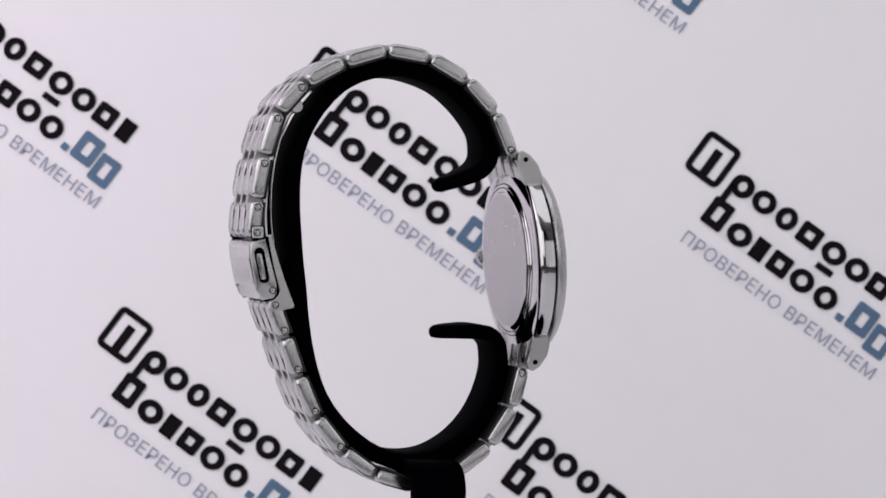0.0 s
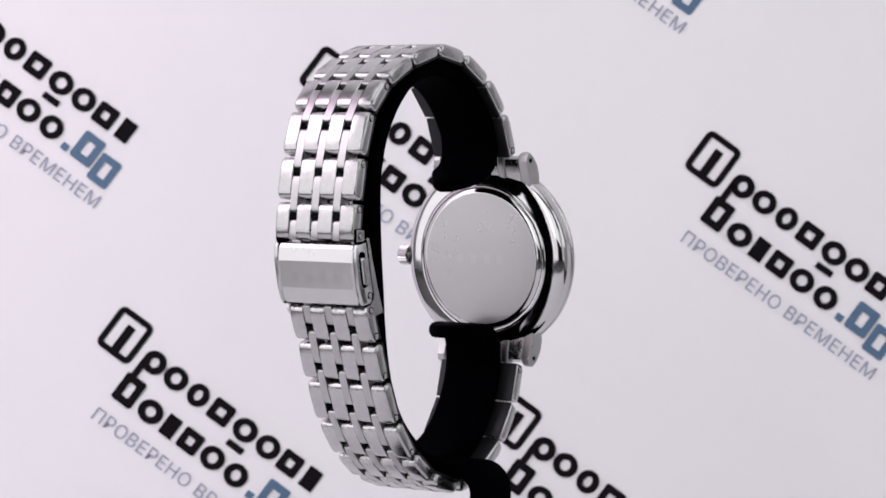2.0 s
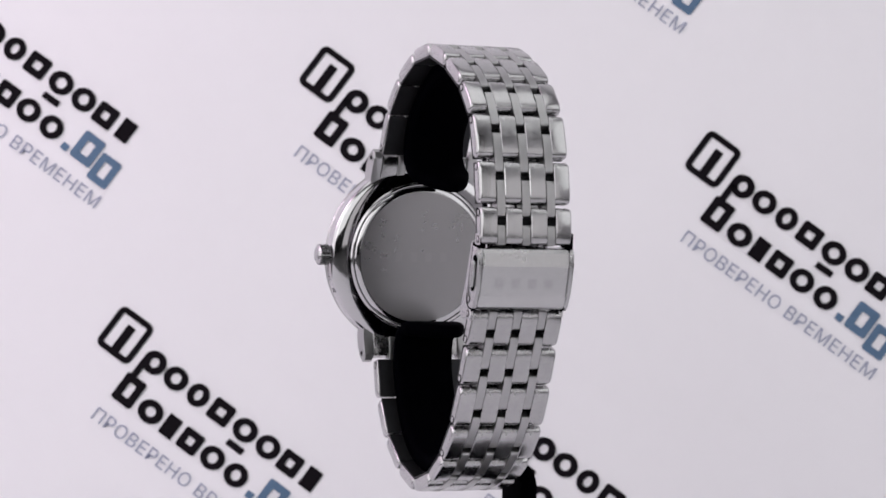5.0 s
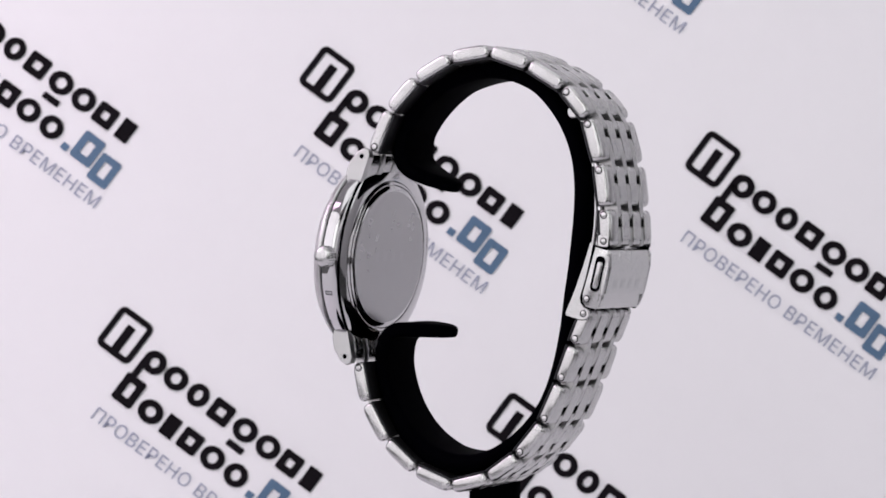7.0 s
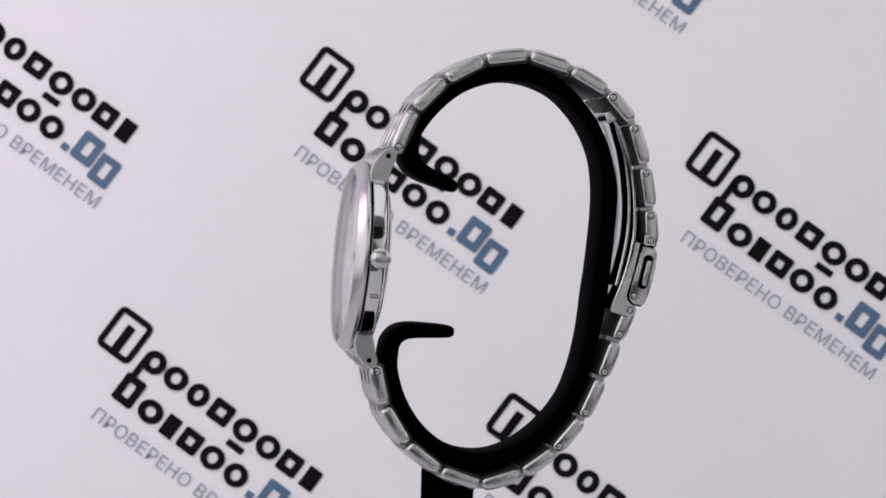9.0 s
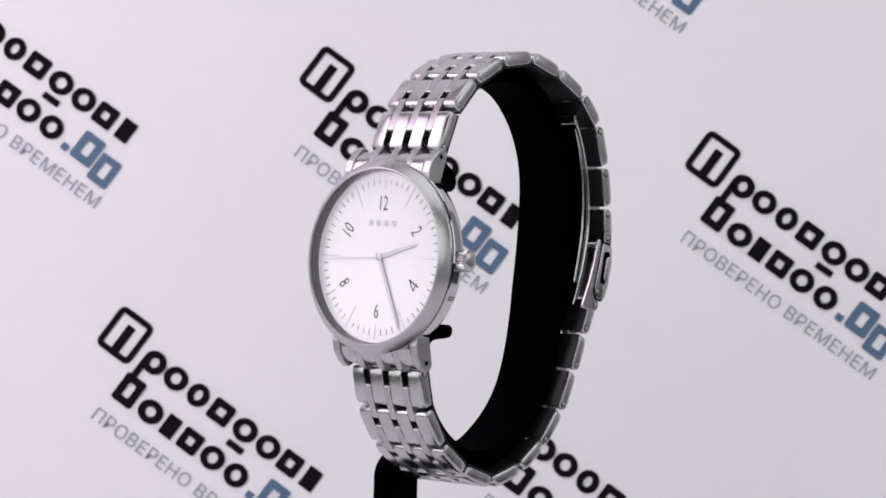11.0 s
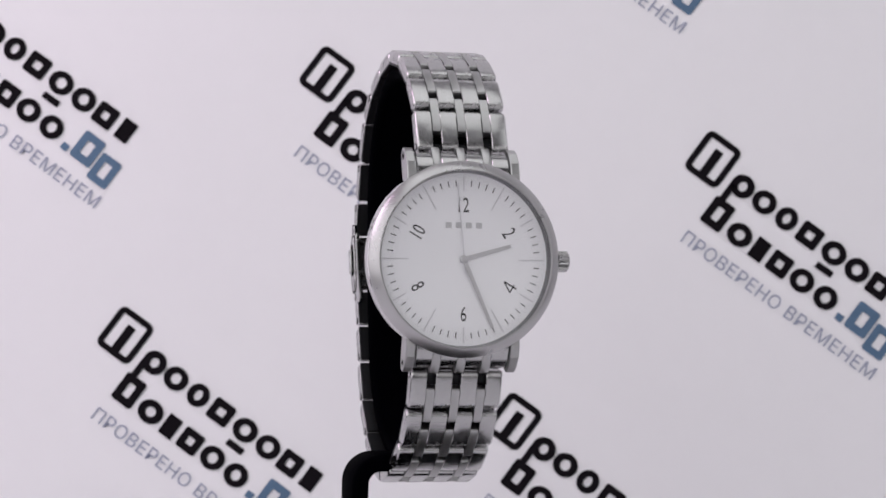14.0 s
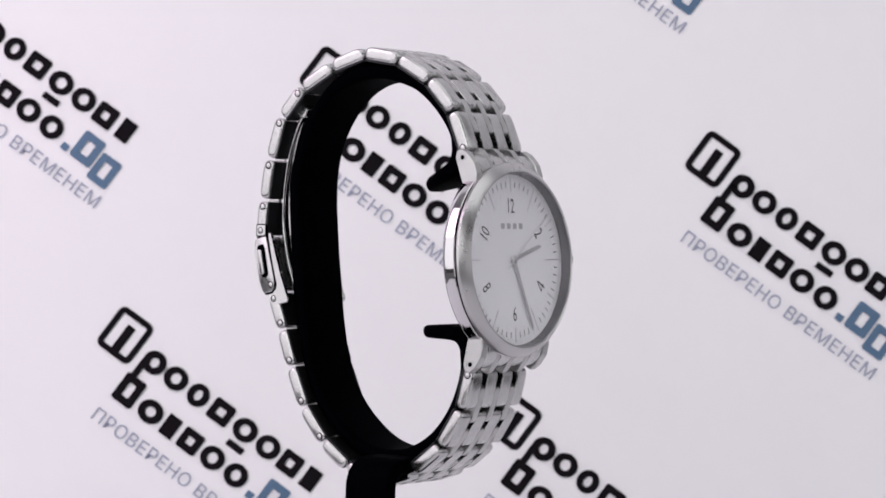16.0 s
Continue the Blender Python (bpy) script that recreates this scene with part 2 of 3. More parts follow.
def backdrop_sheet():
    bm = bmesh.new()
    base = BACK_Y - LEAN * (AXIS_Z - 0.055)
    prof = [(base + LEAN * 0.695 * (1 - k / 8), 0.055 + 0.695 * (1 - k / 8)) for k in range(0, 9)]
    prof += [(base - 0.05 * (1 - math.cos(radians(9 * k))), 0.055 - 0.05 * math.sin(radians(9 * k))) for k in range(1, 11)]
    prof += [(0.09, 0.0048), (-0.1, 0.0048), (-0.34, 0.0048), (-0.62, 0.0048)]
    rows = []
    for y, z in prof:
        rows.append([bm.verts.new((x, y, z)) for x in (-0.5, 0.5)])
    back = [[bm.verts.new((v.co.x, v.co.y + 0.0015, v.co.z - 0.0015)) for v in r] for r in rows]
    for grid in (rows, back):
        for p, q in zip(grid, grid[1:]):
            bm.faces.new((p[0], p[1], q[1], q[0]))
    for i in (0, 1):
        for k in range(len(rows) - 1):
            bm.faces.new((rows[k][i], rows[k + 1][i], back[k + 1][i], back[k][i]))
    for k in (0, -1):
        bm.faces.new((rows[k][0], rows[k][1], back[k][1], back[k][0]))
    return tagged(new("backdrop", finish(bm, "backdrop", PAPER)), "white paper backdrop sheet printed with slanting black and blue emblems", kind="structure")


sheet = backdrop_sheet()

# emblem print: units of the layout are e; text runs along s, lines run down n
E = 0.7022 / 4700 * 1000           # one layout unit in mm
TILT = -36.5 + 1.31                # the print slants down to the right


def ring_shape(s, n, w, h, thick, steps=20):
    def oval(a, b):
        return [(s + a * math.cos(2 * math.pi * k / steps), -n + b * math.sin(2 * math.pi * k / steps)) for k in range(steps)]
    return oval(w / 2, h / 2), oval(w / 2 - thick, h / 2 - thick * 0.85)


def bar_shape(s0, n0, s1, n1):
    return [(s0, -n0), (s1, -n0), (s1, -n1), (s0, -n1)], None


def frame_shape(s, n, w, h, thick):
    return ([(s + x, -n + z) for x, z in rounded(w, h, 5)], [(s + x, -n + z) for x, z in rounded(w - 2 * thick, h - 2 * thick, 2)])


def scaled(shapes):
    return [([(x * E, z * E) for x, z in o], h and [(x * E, z * E) for x, z in h]) for o, h in shapes]


def emblem_meshes():
    """Plain shapes in the place of the maker's lettering: a framed square, rings and bars."""
    badge = [(rounded(72, 84, 13), rounded(50, 62, 3)), bar_shape(-7, -19, 9, 31)]
    black = [ring_shape(71, 8, 44, 42, 14), bar_shape(49, 14, 61, 48), ring_shape(118, 8, 45, 42, 13), ring_shape(167, 8, 40, 42, 13),
             frame_shape(217, 8, 42, 40, 13), ring_shape(270, 8, 46, 42, 13), bar_shape(256, 36, 290, 48), ring_shape(320, 8, 45, 42, 13),
             frame_shape(368, 8, 40, 40, 13), bar_shape(400, -12, 427, 28)]
    lower = [frame_shape(64, 74, 42, 54, 14), ring_shape(117, 81, 47, 42, 14), bar_shape(147, 61, 174, 101), frame_shape(204, 81, 40, 40, 13),
             ring_shape(253, 81, 45, 42, 13), ring_shape(304, 81, 44, 42, 13)]
    blue = [bar_shape(337, 88, 351, 101), frame_shape(379, 74, 44, 54, 14), frame_shape(426, 88, 42, 54, 13)]
    return (finish(flat_bm(scaled(badge)), "badge", PRINT_BLACK, 0), finish(flat_bm(scaled(black), -0.05), "black_marks", PRINT_BLACK, 0),
            finish(flat_bm(scaled(lower), -0.05), "black_marks", PRINT_BLACK, 0), finish(flat_bm(scaled(blue)), "blue_marks", PRINT_BLUE, 0))


def emblems():
    badge, upper, lower, blue = emblem_meshes()
    slogan, w = text_mesh("ПРОВЕРЕНО ВРЕМЕНЕМ", 25 * E, PRINT_GREY, "slogan", 1.05)
    fit = Matrix.Diagonal((413 * E / w, 1, 1, 1))
    slogan.transform(fit)
    turn = pose(0, 0, 0, -math.degrees(math.atan(LEAN)), 0, 0) @ pose(0, 0, 0, 0, -TILT, 0)
    for i in range(-2, 4):
        for j in range(-2, 3):
            px, pz = LATTICE(i, j)
            if abs(px) > 0.40 or not -0.075 < pz - AXIS_Z < 0.5:
                continue
            ob = part("printed_emblem", badge, PRINT_BLACK, sheet, "black framed badge with rows of black and blue shapes", pose(px, BACK_Y + LEAN * (pz - AXIS_Z) - 0.0003, pz) @ turn)
            part("upper_row", upper, PRINT_BLACK, ob)
            part("lower_row", lower, PRINT_BLACK, ob)
            part("blue_row", blue, PRINT_BLUE, ob, "blue shapes at the end of the lower row")
            part("slogan", slogan, PRINT_GREY, ob, "thin grey capital lettering", pose(245 * E * MM, 0, -140 * E * MM))


def LATTICE(i, j):
    """Place of one emblem on the sheet (x, z)."""
    return -0.0318 + 0.1027 * i - 0.05127 * j, AXIS_Z + 0.0333 - 0.0202 * i - 0.07006 * j


emblems()

# ---- the stand ----
TURN_RATE, FACING = 19.168, 13.2


def watch_stand():
    stand = tagged(new("watch_stand"), "matt black plastic C-shaped watch stand with a bent strip post", "watch stand")
    ctrl = [(2.7, 2.8, 1.3), (2.1, 3.1, 2.2), (0.5, 3.7, 2.6), (-2.3, 4.7, 2.8), (-5.6, 6.3, 3.2), (-7.3, 8.4, 3.4), (-7.5, 11.2, 3.4), (-6.7, 14.4, 3.5), (-3.4, 18.9, 3.6), (1.1, 22.7, 3.6), (5.7, 24.9, 3.9), (11.4, 25.9, 3.6), (17.0, 25.2, 3.4), (22.2, 22.7, 2.9), (26.2, 18.9, 2.7), (29.2, 14.5, 2.7), (31.2, 9.5, 2.7), (32.2, 4.0, 3.2), (32.2, -1.4, 3.2), (31.8, -6.8, 3.2), (31.3, -11.9, 3.2), (30.7, -17.2, 3.4), (30.0, -22.3, 3.1), (29.0, -27.6, 2.7), (27.7, -32.8, 2.7), (25.7, -37.8, 2.7), (22.7, -42.1, 2.7), (18.8, -45.8, 2.7), (14.1, -48.9, 3.1), (8.8, -50.5, 3.6), (2.8, -50.1, 4.1), (-2.5, -47.3, 4.0), (-6.3, -43.2, 3.4), (-9.0, -38.3, 3.1), (-10.6, -32.9, 3.1), (-10.5, -29.0, 3.0), (-9.9, -27.0, 3.0), (-8.4, -25.6, 3.0), (-6, -25.1, 2.9), (-2, -25.15, 2.7), (1.0, -25.3, 2.5), (2.2, -25.5, 2.0), (2.7, -25.6, 1.3)]
    part("ring", strip_bm(spline(ctrl, 5), 12.4, 1.4, 0.0, 7.0), BLACK, stand)
    bm = bmesh.new()
    rings = []
    pts = [(-4.0, -51.3), (-8.0, -51.3)] + [(-11.4 - 4.2 * math.sin(radians(a)), -55.5 + 4.2 * math.cos(radians(a))) for a in range(0, 91, 10)] + [(-15.6, -70.0), (-15.6, -191.3)]
    for i, (x, z) in enumerate(pts):
        a, b = pts[max(0, i - 1)], pts[min(len(pts) - 1, i + 1)]
        t = Vector((b[0] - a[0], b[1] - a[1])).normalized()
        n = Vector((-t.y, t.x))
        rings.append([bm.verts.new(((x + n.x * v) * MM, (4.6 + u) * MM, (z + n.y * v) * MM)) for u, v in rounded(10.6, 3.3, 0.9, 3)])
    for p, q in zip(rings, rings[1:]):
        for k in range(len(p)):
            j = (k + 1) % len(p)
            bm.faces.new((p[k], p[j], q[j], q[k]))
    bm.faces.new(rings[0])
    bm.faces.new(rings[-1][::-1])
    part("post", bm, BLACK, stand)
    # foot is out of view; its breadth is set so the lower links reflect black
    bm = lathe_bm([(0, -195.1), (87, -195.1), (88, -194.1), (88, -192.1), (87, -191.1), (0, -191.1)], 64)
    bmesh.ops.rotate(bm, verts=bm.verts, cent=(0, 0, 0), matrix=Matrix.Rotation(radians(90), 3, "X"))
    part("foot", bm, BLACK, stand, "unseen round black foot plate, widened to darken the lower links")
    return stand


# ---- the watch ----
CASE = pose(-0.0006, -0.0174, -0.0107, -4.2, 0, 0)    # the dial's centre; the case leans back


def link_frame(a, b, along=0.5):
    """Pose of a plate between two joints of the bracelet: local y along it, local z outwards."""
    ya, za, yb, zb = *a, *b
    t = Vector((0, yb - ya, zb - za)).normalized()
    n = Vector((1, 0, 0)).cross(t)
    c = Vector((0, ya + (yb - ya) * along, za + (zb - za) * along))
    c.x = -0.2 + 0.02 * (c.z + 10) + 0.019 * max(0.0, c.y)
    m = Matrix(((1, 0, 0), (0, t.y, n.y), (0, t.z, n.z))).to_4x4()
    return Matrix.Translation(c * MM) @ m


def plate_outline(length, thick, r_out, r_in):
    """Side view of a plate: rounded ends, slightly bowed outer face."""
    h, l = thick / 2, length / 2
    pts = []
    for k in range(5):
        a = radians(90 * k / 4)
        pts.append((l - r_out + r_out * math.sin(a), h - r_out + r_out * math.cos(a)))
    for k in range(4):
        a = radians(90 * k / 3)
        pts.append((l - r_in + r_in * math.cos(a), -h + r_in - r_in * math.sin(a)))
    left = [(-y, z) for y, z in pts[::-1]]
    return pts + left + [(-l * 0.6, h + 0.14), (l * 0.6, h + 0.14)]


def end_plate_bm(outline, width, side):
    """A plate of an outer column: its free end is domed like a cushion."""
    bm = bmesh.new()
    reach = max(abs(y) for y, z in outline)
    half = max(abs(z) for y, z in outline)
    rings = []
    for x, inset in ((-width / 2, 0.12), (-width / 2 + 0.12, 0.0), (width / 2 - 0.55, 0.0), (width / 2 - 0.38, 0.05), (width / 2 - 0.2, 0.18), (width / 2 - 0.07, 0.4), (width / 2, 0.72)):
        rings.append([bm.verts.new((side * x * MM, y * (1 - inset / reach) * MM, z * (1 - inset / half) * MM)) for y, z in outline])
    for p, q in zip(rings, rings[1:]):
        for k in range(len(p)):
            j = (k + 1) % len(p)
            bm.faces.new((p[k], q[k], q[j], p[j]))
    bm.faces.new(rings[0])
    bm.faces.new(rings[-1])
    return bm


PLATES = {}


def plate(kind, length, width, thick, mat, side=0):
    key = (kind, round(length, 1), side)
    if key not in PLATES:
        wide = kind == "wide"
        outline = plate_outline(key[1], thick, 1.0 if wide else 0.4, 0.85 if wide else 0.5)
        bm = end_plate_bm(outline, width, side) if side else prism_bm(outline, width, 0.13 if wide else 0.1, 1)
        PLATES[key] = finish(bm, kind + "_plate", mat, 34 if side else 24)
    return PLATES[key]


WIDE, NARROW, THICK = 3.33, 1.67, 2.55
PITCH = WIDE + NARROW


def pin_head(profile, name, mat):
    bm = lathe_bm(profile, 16)
    bmesh.ops.rotate(bm, verts=bm.verts, cent=(0, 0, 0), matrix=Matrix.Rotation(radians(90), 3, "Z"))
    return finish(bm, name, mat)


def bracelet(watch, joints, pinned, flip):
    """Rows of plates from a lug to the clasp."""
    count = len(joints) - 1
    head = pin_head([(0.55, 0.3), (0.55, -0.05), (0.47, -0.09), (0.12, -0.09), (0.1, -0.05), (0.0, -0.05)], "pin_head", STEEL)
    seat = pin_head([(0.74, 0.3), (0.74, -0.02), (0.0, -0.02)], "pin_seat", BLACK)
    for k in range(count):
        a, b = joints[k], joints[k + 1]
        if flip:
            m = link_frame(b, a)
        else:
            m = link_frame(a, b)
        length = (Vector(a) - Vector(b)).length
        # core coloured near black to stand for the shade between the plates
        core = part("bracelet_link", box_bm(18.0, length * 0.9, 0.45, 0.1, 1, Matrix.Translation((0, 0, -0.0012))), GAP_SHADE_AND_MARK, watch, "", m)
        for c in range(4):
            x = (c - 1.5) * PITCH
            part("wide_plate", plate("wide", length - 0.65, WIDE - 0.06, THICK, STEEL, {0: -1, 3: 1}.get(c, 0)), STEEL, core, "", pose(x * MM, 0, 0.00015))
        if k < count - 1:
            c2 = joints[k + 2]
            ln = 0.5 * (length + (Vector(b) - Vector(c2)).length)
            mid_a = (Vector(a) + Vector(b)) / 2 + (Vector(b) - Vector(a)) * -0.13
            far = (Vector(b) + Vector(c2)) / 2 + (Vector(c2) - Vector(b)) * -0.13
            mm = link_frame(tuple(far), tuple(mid_a)) if flip else link_frame(tuple(mid_a), tuple(far))
            rise = 0.6 * (mm.inverted() @ Vector((0, b[0] * MM, b[1] * MM))).z
            rel = m.inverted() @ mm
            for c in range(3):
                x = (c - 1) * PITCH
                part("narrow_plate", plate("narrow", ln - 1.25, NARROW - 0.06, THICK - 0.1, SATIN), SATIN, core, "", rel @ pose(x * MM, 0, 0.00010 + rise))
        else:
            for c in range(3):
                x = (c - 1) * PITCH
                short = length * 0.5
                shift = (length - short) / 2 - 0.15
                part("narrow_plate", plate("narrow", short, NARROW - 0.06, THICK - 0.1, SATIN), SATIN, core, "", pose(x * MM, (-shift if flip else shift) * MM, -0.00006))
        if k in pinned:
            for side in (-1, 1):
                y = (length / 2 - 1.35) * (1 if pinned[k] > 0 else -1)
                at = pose(side * 9.15 * MM, y * MM, 0.0001) @ (pose(0, 0, 0, 0, 0, 180) if side < 0 else Matrix())
                part("pin_seat", seat, BLACK, core, "", at)
                part("pin_head", head, STEEL, core, "", at)


def wristwatch():
    watch = tagged(new("wristwatch"), "round stainless steel wristwatch with white dial and seven-row link bracelet", "wristwatch")
    # case: local y runs from the crystal (negative) to the back (positive)
    case = part("case", lathe_bm([(15.6, 0.62), (18.55, 0.62), (18.72, 0.76), (18.75, 2.0), (18.75, 2.9), (18.55, 3.25), (18.1, 3.57), (17.3, 3.87), (16.3, 4.08), (15.15, 4.2), (15.05, 4.0), (15.05, 2.9), (15.6, 2.9)], 128, True), MIRROR, watch, "", CASE, 30)
    part("bezel", lathe_bm([(16.75, 0.3), (18.45, 0.3), (18.68, 0.16), (18.78, -0.1), (18.74, -0.5), (18.6, -0.75), (17.3, -1.98), (17.1, -2.12), (16.9, -2.14), (16.75, -1.9)], 128, True), BEZEL, case, "brushed sloping steel bezel ring", None, 20)
    part("bezel_groove", lathe_bm([(16.9, 0.25), (18.1, 0.25), (18.1, 0.68), (16.9, 0.68)], 96, True), BLACK, case, "dark groove under the bezel")
    # separate ring that carries the painted dark reflection of the bezel's inner wall
    part("inner_ring", lathe_bm([(16.74, -1.95), (16.5, 0.1), (16.5, 0.3), (16.74, 0.3)], 128, True), SHADED_RING, case, "sloping ring inside the bezel, its dark reflection put into the colour")
    part("case_back", lathe_bm([(0, 5.0), (13.15, 5.0), (13.15, 3.4), (0, 3.4)], 128), BRUSHED_BACK, case, "brushed steel case back")
    part("back_bevel", lathe_bm([(13.13, 5.01), (13.3, 5.02), (14.1, 4.68), (14.2, 4.55), (14.2, 3.0), (13.13, 3.0)], 128, True), MIRROR, case, "polished bevel of the case back")
    part("back_ring", lathe_bm([(14.3, 4.3), (14.38, 4.58), (14.55, 4.62), (14.8, 4.5), (14.98, 4.28), (14.98, 3.0), (14.3, 3.0)], 128, True), MIRROR, case, "polished ring round the case back")
    back_bars = [bar_shape(-5.4 + 3.2 * k, -0.9, -4.0 + 3.2 * k, 0.9) for k in range(4)]
    part("back_engraving", flat_bm(back_bars, 5.015), BACK_MARK, case, "four faint engraved marks", smooth=0)
    part("crystal", lathe_bm([(0, -2.45), (10, -2.42), (15.8, -2.3), (16.75, -2.0), (16.75, -1.6), (0, -1.75)], 96), GLASS, case, "clear flat crystal").visible_shadow = False
    dial = part("dial", lathe_bm([(0, -0.3), (16.0, -0.3), (16.75, -0.5), (16.75, 0.1), (0, 0.1)], 128), DIAL, case, "silvery white dial with thin black markers", pose(0, 0.0005, 0))
    # minute track
    bm = bmesh.new()
    for k in range(60):
        if k % 5 == 0:
            continue
        a, r0, r1, w = radians(6 * k), 13.95, 15.1, 0.18
        d, n = Vector((math.sin(a), 0, math.cos(a))), Vector((math.cos(a), 0, -math.sin(a)))
        q = [d * r + n * s + Vector((0, -0.33, 0)) for r, s in ((r0, -w / 2), (r0, w / 2), (r1, w / 2), (r1, -w / 2))]
        bm.faces.new([bm.verts.new(v * MM) for v in q])
    part("minute_track", bm, INK, dial, "fine black minute strokes", smooth=0)
    for k in range(12):
        long = k not in (0, 2, 4, 6, 8, 10)
        r0, r1 = (10.9, 15.9) if long else (13.0, 15.9)
        bm = box_bm(0.22, 0.14, r1 - r0, 0.05, 1)
        part("hour_marker", bm, MARKER, dial, "slim silver baton", pose(0, 0, 0, 0, 30 * k, 0) @ pose(0, -0.00036, (r0 + r1) / 2 * MM))
    for k, s in ((0, "12"), (2, "2"), (4, "4"), (6, "6"), (8, "8"), (10, "10")):
        if s == "4":
            strokes = [[(0.3, 1.4), (0.6, 1.4), (0.6, -1.4), (0.3, -1.4)], [(-0.85, -0.5), (0.3, -0.5), (0.3, -0.76), (-0.85, -0.76)],
                       [(0.6, -0.5), (0.9, -0.5), (0.9, -0.76), (0.6, -0.76)], [(0.3, 1.4), (0.3, 0.85), (-0.56, -0.5), (-0.85, -0.5)]]
            me = finish(flat_bm([(o, None) for o in strokes]), "numeral", INK, 0)
        else:
            me, w = text_mesh(s, 2.8, INK, "numeral", bold=0.002)
            me.transform(Matrix.Diagonal((0.66, 1, 1, 1)))
        a = radians(30 * k)
        spin = 30 * k if k not in (4, 6, 8) else 30 * k - 180
        part("numeral", me, INK, dial, "", pose(10.42 * math.sin(a) * MM, -0.00034, 10.42 * math.cos(a) * MM, 0, spin, 0))
    marks = [bar_shape(-3.6 + 2.0 * k, -0.55, -2.4 + 2.0 * k, 0.55) for k in range(4)]
    part("dial_marks", flat_bm([([(x, z + 6.5) for x, z in o], None) for o, h in marks], -0.33), PALE_INK, dial, "four pale grey marks", smooth=0)

    def pointer(name, angle, length, tail, width, y, label, mat=BATON):
        bm = box_bm(width, 0.14, length + tail, 0.05, 1, Matrix.Translation((0, 0, (length - tail) / 2 * MM)))
        for v in bm.verts:
            v.co.x *= 1.0 if v.co.z < length * 0.9 * MM else 0.7
        return part(name, bm, mat, dial, label, pose(0, y * MM, 0, 0, angle, 0))

    pointer("hour_pointer", 74, 9.7, 0.8, 0.95, -0.5, "silver hour pointer")
    minute = pointer("minute_pointer", 156, 14.2, 0.8, 0.85, -0.68, "silver minute pointer")
    seconds = pointer("seconds_pointer", 331, 14.6, 3.0, 0.2, -0.86, "thin pale seconds pointer", MARKER)
    part("pointer_hub", lathe_bm([(0, -1.0), (0.5, -0.98), (0.75, -0.88), (0.75, -0.3), (0, -0.3)], 24), BATON, dial)

    # crown with a fluted rim
    bm = bmesh.new()
    steps, rings = 44, []
    for x, r, flute in ((18.2, 1.0, 0), (19.0, 1.0, 0), (19.0, 1.85, 1), (19.15, 2.05, 1), (21.1, 2.05, 1), (21.2, 1.8, 0), (21.45, 1.5, 0), (21.65, 0.8, 0)):
        rings.append([bm.verts.new((x * MM, (2.2 + (r - (0.24 if flute and k % 2 else 0)) * math.cos(2 * math.pi * k / steps)) * MM,
                                    (r - (0.24 if flute and k % 2 else 0)) * math.sin(2 * math.pi * k / steps) * MM)) for k in range(steps)])
    for p, q in zip(rings, rings[1:]):
        for k in range(steps):
            j = (k + 1) % steps
            bm.faces.new((p[k], p[j], q[j], q[k]))
    bm.faces.new(rings[0])
    bm.faces.new(rings[-1][::-1])
    part("crown", bm, STEEL, case, "fluted steel winding crown")
    mark = [bar_shape(-0.75, -0.42, 0.75, -0.26), bar_shape(-0.75, 0.26, 0.75, 0.42), bar_shape(-0.75, -0.26, -0.6, 0.26), bar_shape(0.6, -0.26, 0.75, 0.26), bar_shape(-0.4, -0.06, 0.4, 0.08)]
    part("hallmark", flat_bm(mark), GAP_SHADE_AND_MARK, case, "tiny engraved oblong mark", pose(0, 0, 0, 0, 22.6, 0) @ pose(18.78 * MM, 2.1 * MM, 0, 0, 0, 90), smooth=0)

    # lugs and end links, in the case's space
    for up in (1, -1):
        for side in (1, -1):
            out = [(0.2, 14.2), (0.0, 16.5), (0.6, 18.6), (2.2, 20.6), (3.6, 21.4), (4.6, 20.9), (4.9, 19.6), (4.3, 18.0), (3.6, 15.5), (3.4, 14.2)]
            bm = prism_bm([(y, z * up) for y, z in out], 1.9, 0.25, 2)
            lug = part("lug", bm, SATIN, case, "", pose(side * 10.25 * MM, 0, 0), 20)
            bm = lathe_bm([(0.8, 0.02), (0.8, -0.03), (0.5, -0.03), (0.45, 0.03), (0, 0.03)], 16)
            bmesh.ops.rotate(bm, verts=bm.verts, cent=(0, 0, 0), matrix=Matrix.Rotation(radians(90 * -side), 3, "Z"))
            part("pin_hole", bm, BLACK, lug, "small dark spring-bar hole", pose(side * 0.97 * MM, 3.2 * MM, 19.7 * up * MM))
        out = [(0.3, 15.5), (0.2, 17.0), (1.0, 18.9), (2.4, 20.3), (3.6, 20.6), (4.4, 20.0), (4.4, 18.6), (3.6, 15.5)]
        tongue = [(0.3, 15.5), (0.2, 17.0), (1.0, 18.9), (2.2, 20.6), (2.9, 21.5), (3.6, 21.7), (4.5, 21.2), (4.6, 20.0), (4.4, 18.6), (3.6, 15.5)]
        for c in range(7):
            w = WIDE if c % 2 == 0 else NARROW
            bm = prism_bm([(y - (0.0 if c % 2 == 0 else -0.12), z * up) for y, z in (out if c % 2 == 0 else tongue)], w - 0.05, 0.12, 1)
            part("end_link", bm, STEEL if c % 2 == 0 else SATIN, case, "", pose((c - 3) * PITCH / 2 * 0.995 * MM, 0, 0))

    upper = [(-11.1, 9.3), (-7.5, 17.7), (-1.7, 23.7), (5.9, 27.8), (14.5, 29.0), (22.7, 26.4), (30.2, 22.2), (35.3, 16.5), (37.9, 8.0), (39.2, -0.3), (39.7, -7.7)]
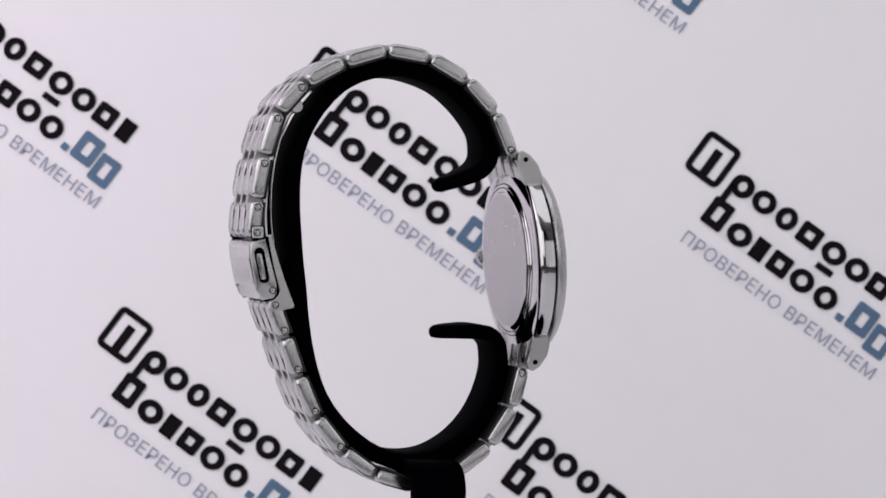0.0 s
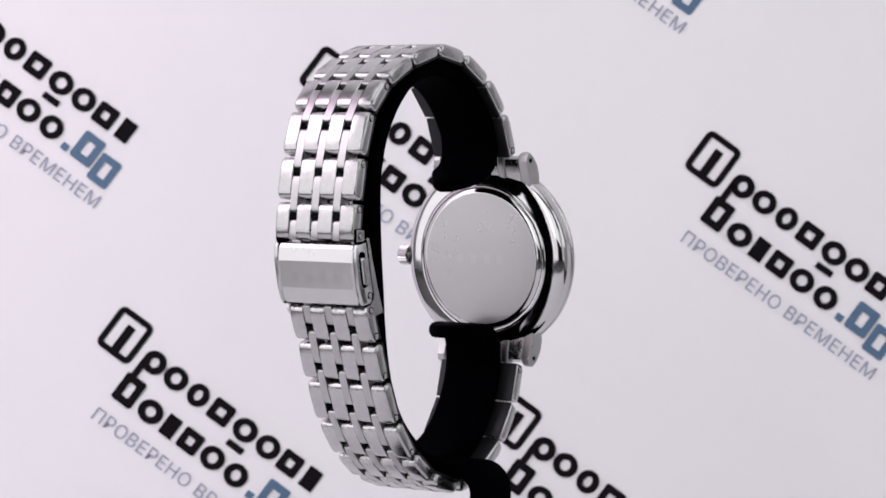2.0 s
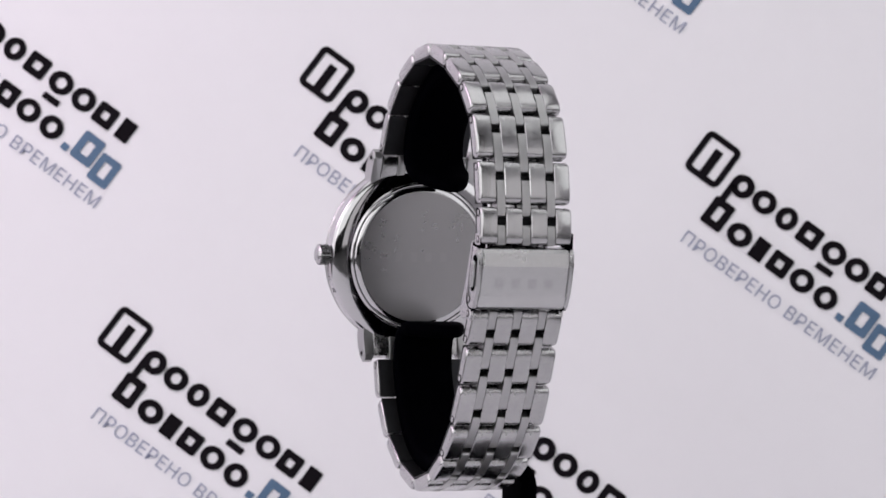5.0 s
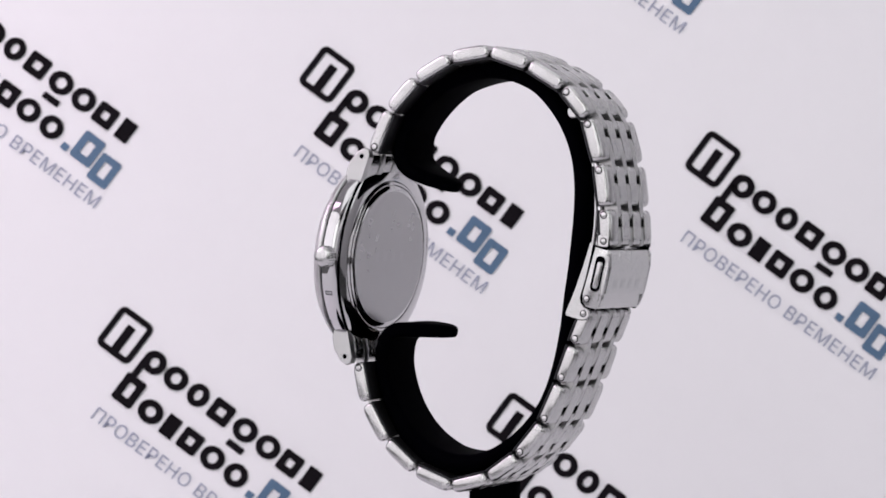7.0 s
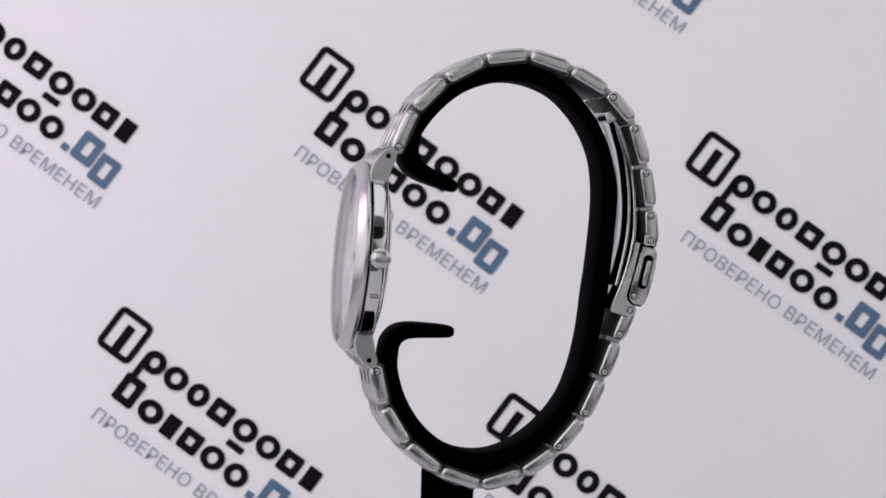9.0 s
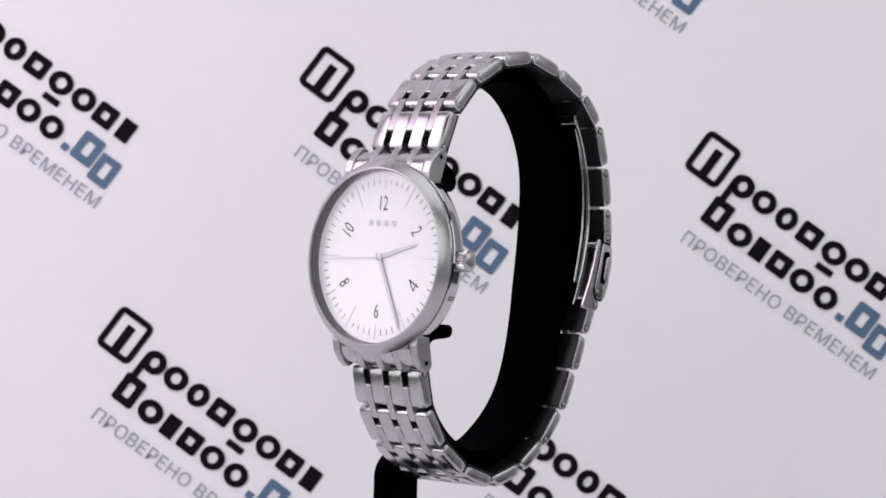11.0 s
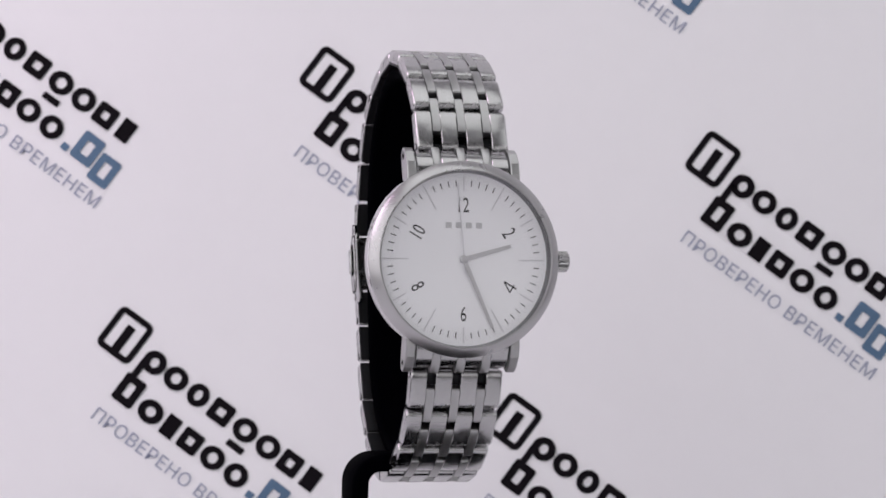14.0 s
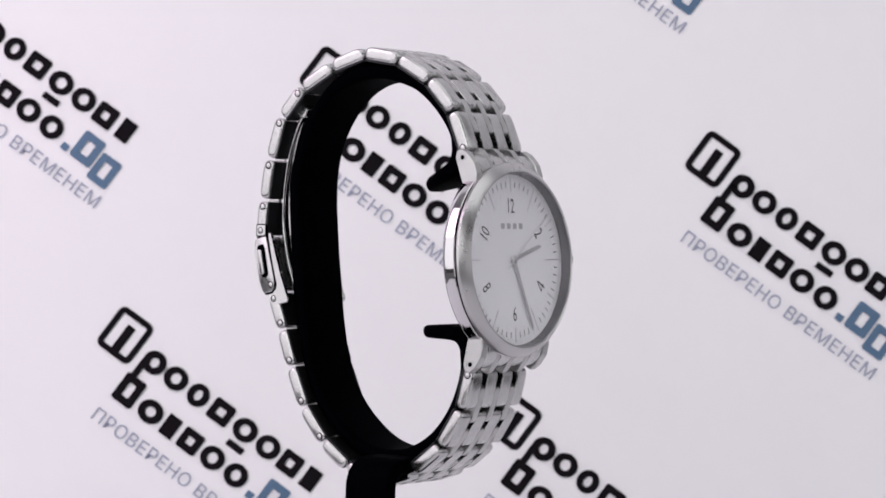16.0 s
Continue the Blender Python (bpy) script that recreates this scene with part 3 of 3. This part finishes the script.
    lower = [(-13.9, -31.5), (-12.0, -39.6), (-7.4, -46.9), (-0.8, -52.0), (7.2, -54.7), (15.3, -52.4), (21.5, -48.0), (26.9, -41.5), (30.5, -33.6), (33.2, -26.2), (36.0, -19.2)]
    bracelet(watch, upper, {0: -1, 6: -1, 7: -1, 8: -1, 9: -1}, False)
    bracelet(watch, lower, {0: 1, 6: 1, 7: 1, 8: 1, 9: 1}, True)

    # folding clasp
    cover = link_frame((39.8, -7.9), (37.3, -19.2))
    clasp = part("clasp", prism_bm([(-5.6, -1.6), (-5.6, 0.6), (-5.0, 1.15), (-2.6, 1.75), (2.5, 1.75), (2.85, 1.6), (2.95, 1.3), (5.2, 1.1), (5.6, 0.8), (5.6, -1.6), (4.6, -1.6), (4.6, 0.3), (-4.6, 0.3), (-4.6, -1.6)], 17.6, 0.45, 2), COVER, watch, "smooth steel folding clasp cover", cover, 11)
    button = finish(prism_bm(rounded(5.2, 1.1, 0.5), 0.9, 0.3, 2), "push_button", STEEL)
    slot = finish(prism_bm(rounded(6.8, 2.0, 0.9), 0.3), "slot", BLACK)
    plate_side = finish(prism_bm([(-5.7, -2.0), (-5.7, 0.7), (-5.0, 1.2), (-2.6, 1.55), (2.2, 1.55), (4.9, 1.2), (5.7, 0.7), (5.7, -1.2), (5.0, -2.1), (3.4, -2.3)], 0.8, 0.2, 2), "side_plate", STEEL)
    arm = finish(prism_bm([(-6.2, -3.3), (-6.2, -2.4), (0.0, -2.5), (4.6, -3.0), (5.6, -1.9), (6.0, -0.6), (7.1, -0.1), (8.1, -0.6), (8.5, -1.8), (8.4, -4.8), (7.8, -5.1), (3.0, -4.1), (-2.0, -3.5)], 0.8, 0.15, 1), "folding_arm", STEEL)
    side_gap = finish(prism_bm([(-6.0, -2.3), (-6.0, 0.3), (-5.2, 0.9), (5.2, 0.9), (6.0, 0.4), (6.0, -1.4), (5.2, -2.45), (3.4, -2.65)], 0.8), "side_gap", BLACK)
    block = finish(prism_bm(rounded(2.3, 2.3, 0.35), 0.5, 0.12, 1), "end_block", STEEL)
    gap = finish(prism_bm(rounded(2.6, 2.6, 0.35), 0.4), "block_gap", BLACK)
    head = pin_head([(0.5, 0.3), (0.5, -0.06), (0.42, -0.1), (0.0, -0.1)], "pin_head", STEEL)
    seat = pin_head([(0.68, 0.3), (0.68, -0.03), (0.0, -0.03)], "pin_seat", BLACK)
    for side in (1, -1):
        part("side_plate", plate_side, STEEL, clasp, "", pose(side * 9.15 * MM, 0, 0))
        part("side_gap", side_gap, BLACK, clasp, "dark joint round the side plate", pose(side * 9.06 * MM, 0, 0))
        part("slot", slot, BLACK, clasp, "dark slot of the push button", pose(side * 9.43 * MM, -0.9 * MM, -0.2 * MM))
        part("push_button", button, STEEL, clasp, "oblong steel push button", pose(side * 9.75 * MM, -0.7 * MM, 0.0))
        part("folding_arm", arm, STEEL, clasp, "", pose(side * 9.0 * MM, 0, 0))
        part("block_gap", gap, BLACK, clasp, "", pose(side * 9.08 * MM, -7.1 * MM, -0.75 * MM, 12, 0, 0))
        part("end_block", block, STEEL, clasp, "", pose(side * 9.12 * MM, -7.1 * MM, -0.75 * MM, 12, 0, 0))
        turn = pose(0, 0, 0, 0, 0, 180) if side < 0 else Matrix()
        for x, y, z in ((9.37, -7.1, -0.6), (9.55, 4.2, -1.35), (9.4, 7.05, -1.4)):
            part("pin_seat", seat, BLACK, clasp, "", pose(side * x * MM, y * MM, z * MM) @ turn)
            part("pin_head", head, STEEL, clasp, "", pose(side * x * MM, y * MM, z * MM) @ turn)
    part("clasp_marks", flat_bm([bar_shape(-5.6 + 3.3 * k, -0.9, -3.9 + 3.3 * k, 0.9) for k in range(4)]), CLASP_MARK, clasp, "four faint engraved marks", pose(0, 0.6 * MM, 1.765 * MM, -90, 0, 0), smooth=0)
    blade = [(32.0, 17.6, 1.2), (33.8, 14.6, 1.0), (35.7, 9.2, 0.9), (36.8, 3.0, 0.9), (37.1, -3.6, 0.9), (36.6, -8.0, 0.9), (35.3, -13.5, 0.9), (32.8, -20.2, 0.9)]
    part("folding_blade", strip_bm(spline(blade, 5), 12.0, 0.3, 0.9), MIRROR, clasp, "curved steel folding blade", cover.inverted())
    inner = [(32.7, 16.2, 0.6), (34.4, 11.0, 0.6), (35.5, 5.5, 0.6), (35.9, 0.0, 0.6), (35.7, -5.0, 0.6), (34.9, -10.0, 0.6), (33.6, -15.5, 0.6)]
    part("inner_blade", strip_bm(spline(inner, 5), 10.6, 0.25, 0.9), MIRROR, clasp, "broad polished inner blade", cover.inverted())
    bm = lathe_bm([(0, -7.0), (1.1, -7.0), (1.3, -6.8), (1.3, 6.8), (1.1, 7.0), (0, 7.0)], 24)
    bmesh.ops.rotate(bm, verts=bm.verts, cent=(0, 0, 0), matrix=Matrix.Rotation(radians(90), 3, "Z"))
    part("hinge", bm, STEEL, clasp, "", cover.inverted() @ pose(0.0009, 0.0316, 0.0177))
    return watch, minute, seconds


stand = watch_stand()
watch, minute_pointer, seconds_pointer = wristwatch()


def motions():
    rows = [(t, pose(0, 0, AXIS_Z, 0, 0, TURN_RATE * (t - FACING))) for t in [k * 0.5 for k in range(33)]]
    walk(stand, rows)
    walk(watch, rows)
    times = [k * 0.5 for k in range(33)]
    walk(minute_pointer, [(t, pose(0, -0.00068, 0, 0, 156.2 + 0.49 * (t - 13.6), 0)) for t in times])
    walk(seconds_pointer, [(t, pose(0, -0.00086, 0, 0, 343 + 29.3 * (t - 13.6), 0)) for t in times])


motions()
